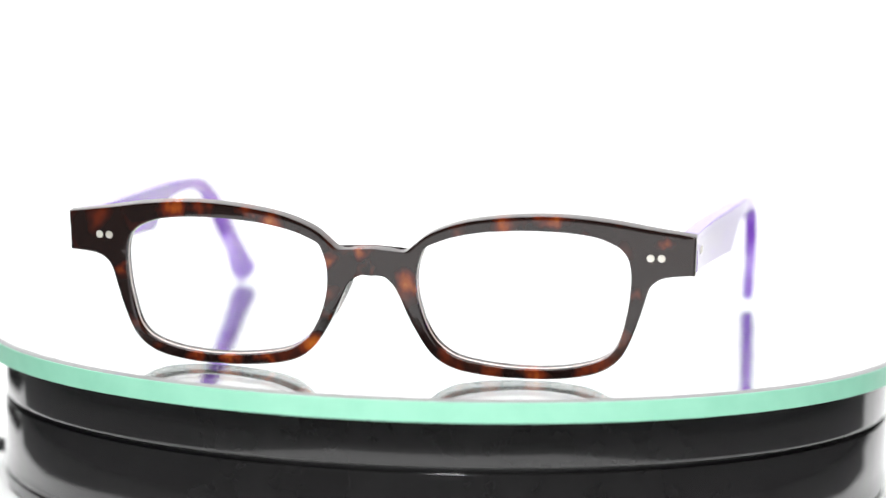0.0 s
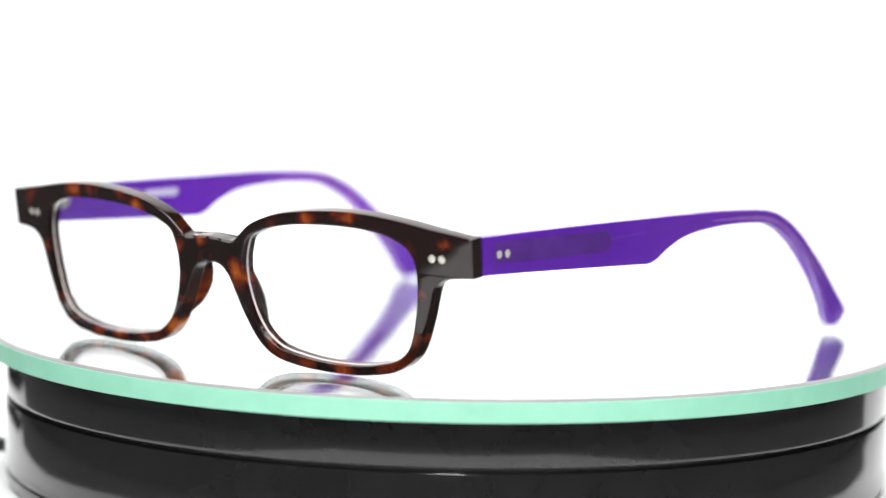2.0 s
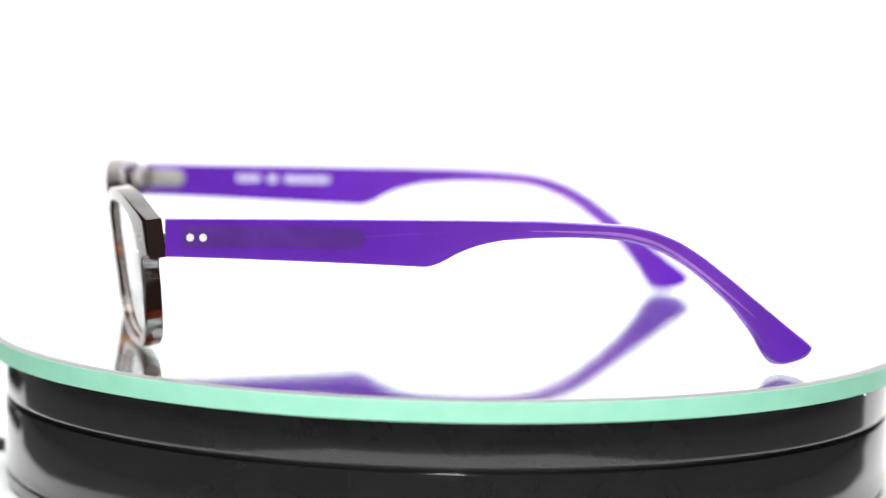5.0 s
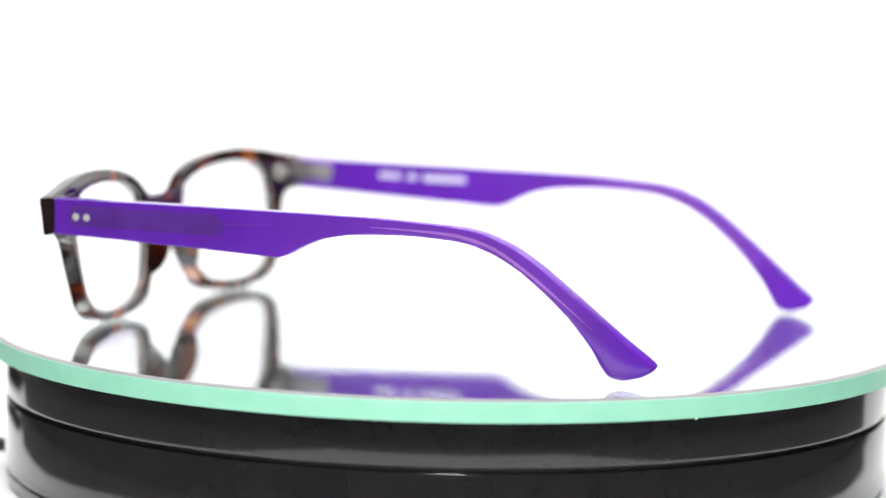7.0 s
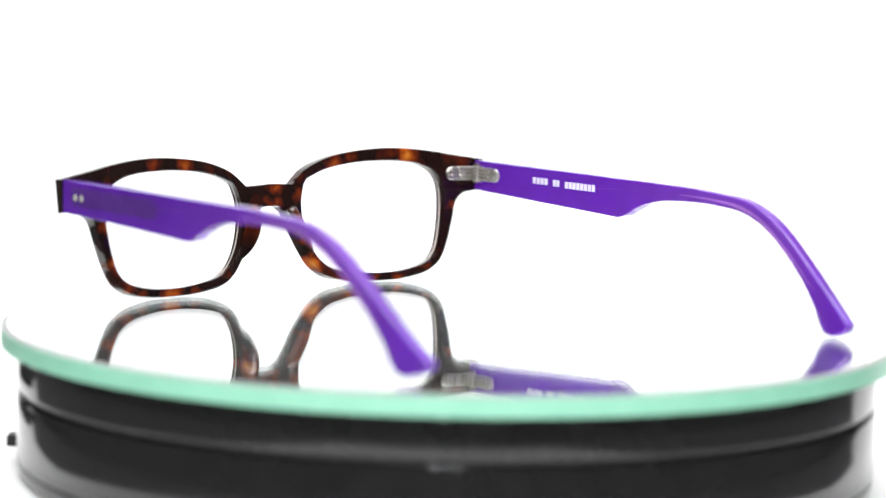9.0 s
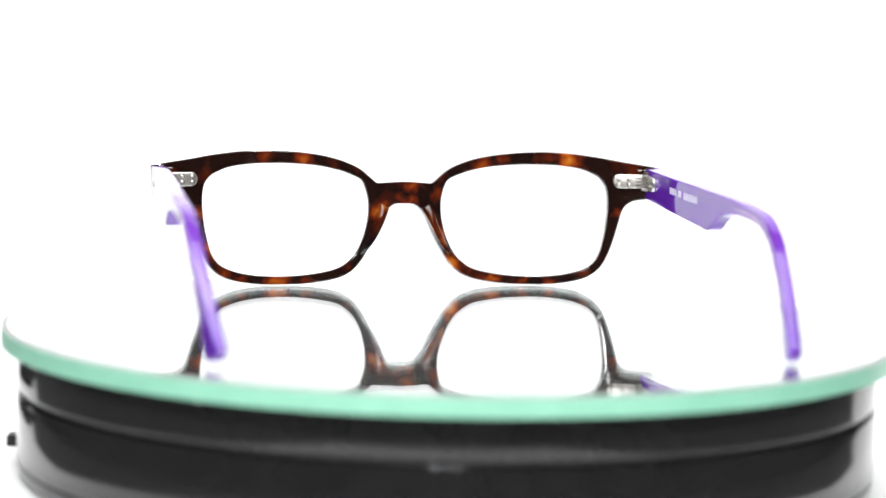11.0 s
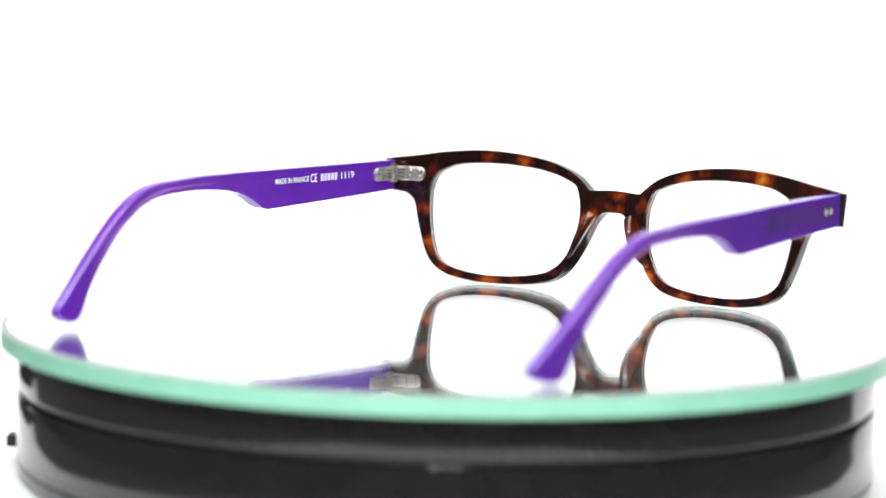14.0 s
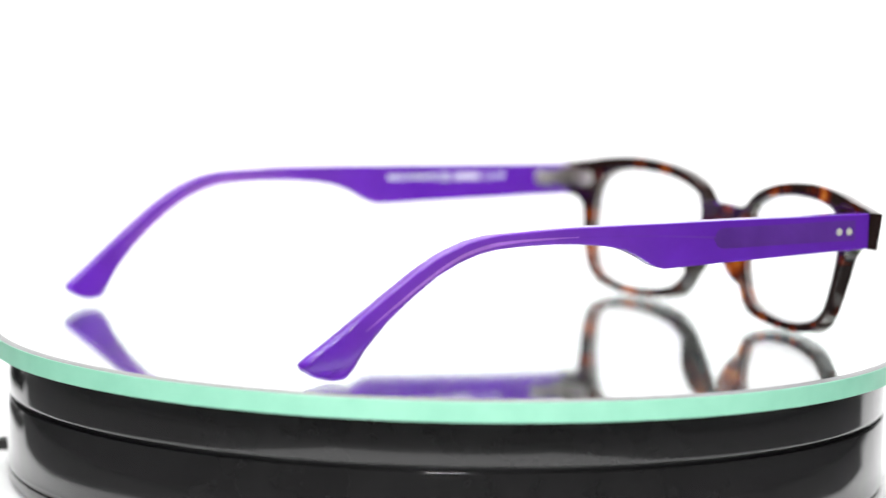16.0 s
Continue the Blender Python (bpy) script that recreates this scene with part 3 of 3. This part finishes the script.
def build_front_rivets(glasses):
    for side in (-1, 1):
        for x in (59.9, 62.2):
            prof = [(0.0001, -0.10), (0.6, -0.10), (0.82, -0.06), (0.86, 0.08)]
            v, f = lathe(prof, 18)
            slope = 2 * BOW * x
            v = [(side * (x + a), front_y(x, 28.0 + b) + z + slope * a, 28.0 + b) for a, b, z in v]
            part("rivet", from_lists("rivet", mm(v, XC, ZC), f, RIVET, 50), glasses, "small silver rivet")


def build_hinge(glasses, side):
    hinge = new("hinge")
    hinge.parent = glasses
    tagged(hinge, "silver five-barrel riveted hinge")
    # plate on the back of the front
    z0 = 29.4
    flat = stadium(56.9, 67.3, z0, 1.85)
    v, f = slab(flat, 0.0, 0.9, 0.25)
    v = [(side * y, front_y(y, z) + 3.7 + x, z) for x, y, z in v]
    part("front_plate", from_lists("front_plate", mm(v, XC, ZC), f, SILVER, 40), hinge)
    for a in (58.4, 61.2):
        for b in (-0.75, 0.75):
            # dark ring paints the shaded recess round the rivet
            v, f = lathe([(0.4, 0.03), (0.72, 0.03), (0.74, -0.1)], 14)
            v = [(side * (a + p), front_y(a, z0 + b + q) + 4.6 + z, z0 + b + q) for p, q, z in v]
            part("rivet_shade_ring", from_lists("rivet_shade_ring", mm(v, XC, ZC), f, SHADE_METAL, 30), hinge)
            v, f = lathe([(0.0001, 0.24), (0.36, 0.2), (0.5, 0.08), (0.52, 0.0)], 12)
            v = [(side * (a + p), front_y(a, z0 + b + q) + 4.6 + z, z0 + b + q) for p, q, z in v]
            part("rivet", from_lists("rivet", mm(v, XC, ZC), f, SILVER, 60), hinge)
    # plate on the inside of the temple
    sh = temple_shift(side)
    inner = stadium(-70.6, -60.6, z0, 1.85)
    v, f = slab(inner, -4.5 if side > 0 else 3.6, -3.6 if side > 0 else 4.5, 0.25, sh)
    part("temple_plate", from_lists("temple_plate", mm(v, XC, ZC), f, SILVER, 40), hinge)
    for a in (-62.2, -64.6):
        for b in (-0.75, 0.75):
            # shade round the rivet, painted as a dark ring here too
            v, f = lathe([(0.4, 0.03), (0.72, 0.03), (0.74, -0.1)], 14)
            v = [(sh(a) - side * (4.5 + z), a + p, z0 + b + q) for p, q, z in v]
            part("rivet_shade_ring", from_lists("rivet_shade_ring", mm(v, XC, ZC), f, SHADE_METAL, 30), hinge)
            v, f = lathe([(0.0001, 0.24), (0.36, 0.2), (0.5, 0.08), (0.52, 0.0)], 12)
            v = [(sh(a) - side * (4.5 + z), a + p, z0 + b + q) for p, q, z in v]
            part("rivet", from_lists("rivet", mm(v, XC, ZC), f, SILVER, 60), hinge)
    # raised dark strips paint the shade of slots between the leaves of the two plates
    for dz in (-0.94, 0.0, 0.94):
        v, f = slab(stadium(62.7, 66.8, z0 + dz, 0.17, 4), 0.8, 0.93, 0.02)
        v = [(side * y, front_y(y, z) + 3.7 + x, z) for x, y, z in v]
        part("slot", from_lists("slot", mm(v, XC, ZC), f, SHADE_METAL, 40), hinge, "raised dark strip painting the shade of a slot between the hinge leaves")
        v, f = slab(stadium(-70.0, -65.9, z0 + dz, 0.17, 4), -4.53 if side > 0 else 4.4, -4.4 if side > 0 else 4.53, 0.02, sh)
        part("slot", from_lists("slot", mm(v, XC, ZC), f, SHADE_METAL, 40), hinge, "raised dark strip painting the shade of a slot between the hinge leaves")
    # five knuckles and the screw, coloured dark to paint the shade in their gaps
    for k in range(5):
        zb = z0 - 2.35 + k * 0.94
        v, f = lathe([(0.3, zb + 0.02), (1.15, zb + 0.02), (1.3, zb + 0.12), (1.3, zb + 0.60), (1.15, zb + 0.70), (0.3, zb + 0.70)], 20)
        v = [(side * 65.4 + x, -69.8 + y, z) for x, y, z in v]
        part("knuckle", from_lists("knuckle", mm(v, XC, ZC), f, SILVER, 40), hinge)
    v, f = lathe([(0.0001, z0 - 2.7), (0.8, z0 - 2.6), (0.9, z0 - 2.3), (0.9, z0 + 2.4), (0.8, z0 + 2.75), (0.0001, z0 + 2.8)], 16)
    v = [(side * 65.4 + x, -69.8 + y, z) for x, y, z in v]
    part("screw", from_lists("screw", mm(v, XC, ZC), f, SHADE_METAL, 40), hinge)


def text_mesh(body, height):
    cu = bpy.data.curves.new("print", "FONT")
    cu.body, cu.size, cu.offset, cu.space_character = body, height / 0.70, 0.022 * height, 1.0
    ob = bpy.data.objects.new("print", cu)
    me = bpy.data.meshes.new_from_object(ob)
    bpy.data.objects.remove(ob)
    pts = [(v.co.x, v.co.y) for v in me.vertices]
    return pts, [tuple(p.vertices) for p in me.polygons]


def build_print(temple, side):
    """White print on the inside: (text or bar, start y, end y, low z, height)."""
    sh = temple_shift(side)
    if side > 0:
        items = [("MADE IN FRANCE", -17.2, -31.4, 29.5, 1.45), ("CE", -32.1, -34.9, 29.1, 2.3), (None, -36.4, -44.0, 29.25, 1.9), ("1119", -45.6, -51.4, 29.2, 1.9)]
    else:
        items = [(None, -47.2, -41.1, 28.6, 1.7), (None, -39.2, -36.5, 28.5, 1.7), (None, -34.6, -22.8, 28.3, 1.8)]
    for text, ya, yb, z, h in items:
        if text:
            pts, faces = text_mesh(text, h)
            x0, x1 = min(p[0] for p in pts), max(p[0] for p in pts)
            y0, y1 = min(p[1] for p in pts), max(p[1] for p in pts)
            flat = [(ya + (yb - ya) * (p[0] - x0) / (x1 - x0), z + h * (p[1] - y0) / (y1 - y0)) for p in pts]
            v = [(sh(y) - side * (THICK + 0.05), y, zz) for y, zz in flat]
            me = from_lists("lettering", mm(v, XC, ZC), faces, WHITE_PRINT, 0)
            part("lettering", me, temple, "white printed lettering")
        else:
            count = max(2, round(abs(yb - ya) / 1.5))
            for k in range(count):
                ends = sorted(ya + (yb - ya) * (k + e) / count for e in (0.09, 0.91))
                ys = np.linspace(*ends, 4)
                v, f = ribbon([(y, z + h) for y in ys], [(y, z) for y in ys], -side * (THICK + 0.03), -side * (THICK - 0.1), sh)
                part("print_bar", from_lists("print_bar", mm(v, XC, ZC), f, BAR_PRINT, 0), temple, "white printed bar")


def build_glasses():
    glasses = tagged(new("spectacles"), "tortoiseshell spectacles with violet temples, open, standing on the mirror", "glasses")
    inner = build_front(glasses)
    for side in (-1, 1):
        build_lens(glasses, inner, side)
        build_nose_pad(glasses, side)
        temple = build_temple(glasses, side)
        build_hinge(glasses, side)
        build_print(temple, side)
    build_front_rivets(glasses)
    return glasses


GLASSES = build_glasses()

# ---- focus: near, then far, then near again ----
FOCUS = new("focus_mark")
cam.data.dof.use_dof = True
cam.data.dof.focus_object = FOCUS
cam.data.dof.aperture_fstop = 8.4


def motions():
    walk(GLASSES, turn_rows())
    walk(PLATE, turn_rows())
    walk(FOCUS, [(t, pose(0, y, 0.03)) for t, y in ((0.0, -0.072), (8.5, -0.072), (8.7, 0.06), (14.8, 0.06), (15.0, 0.03), (15.6, 0.025), (15.8, -0.06), (16.0, -0.06))])


motions()
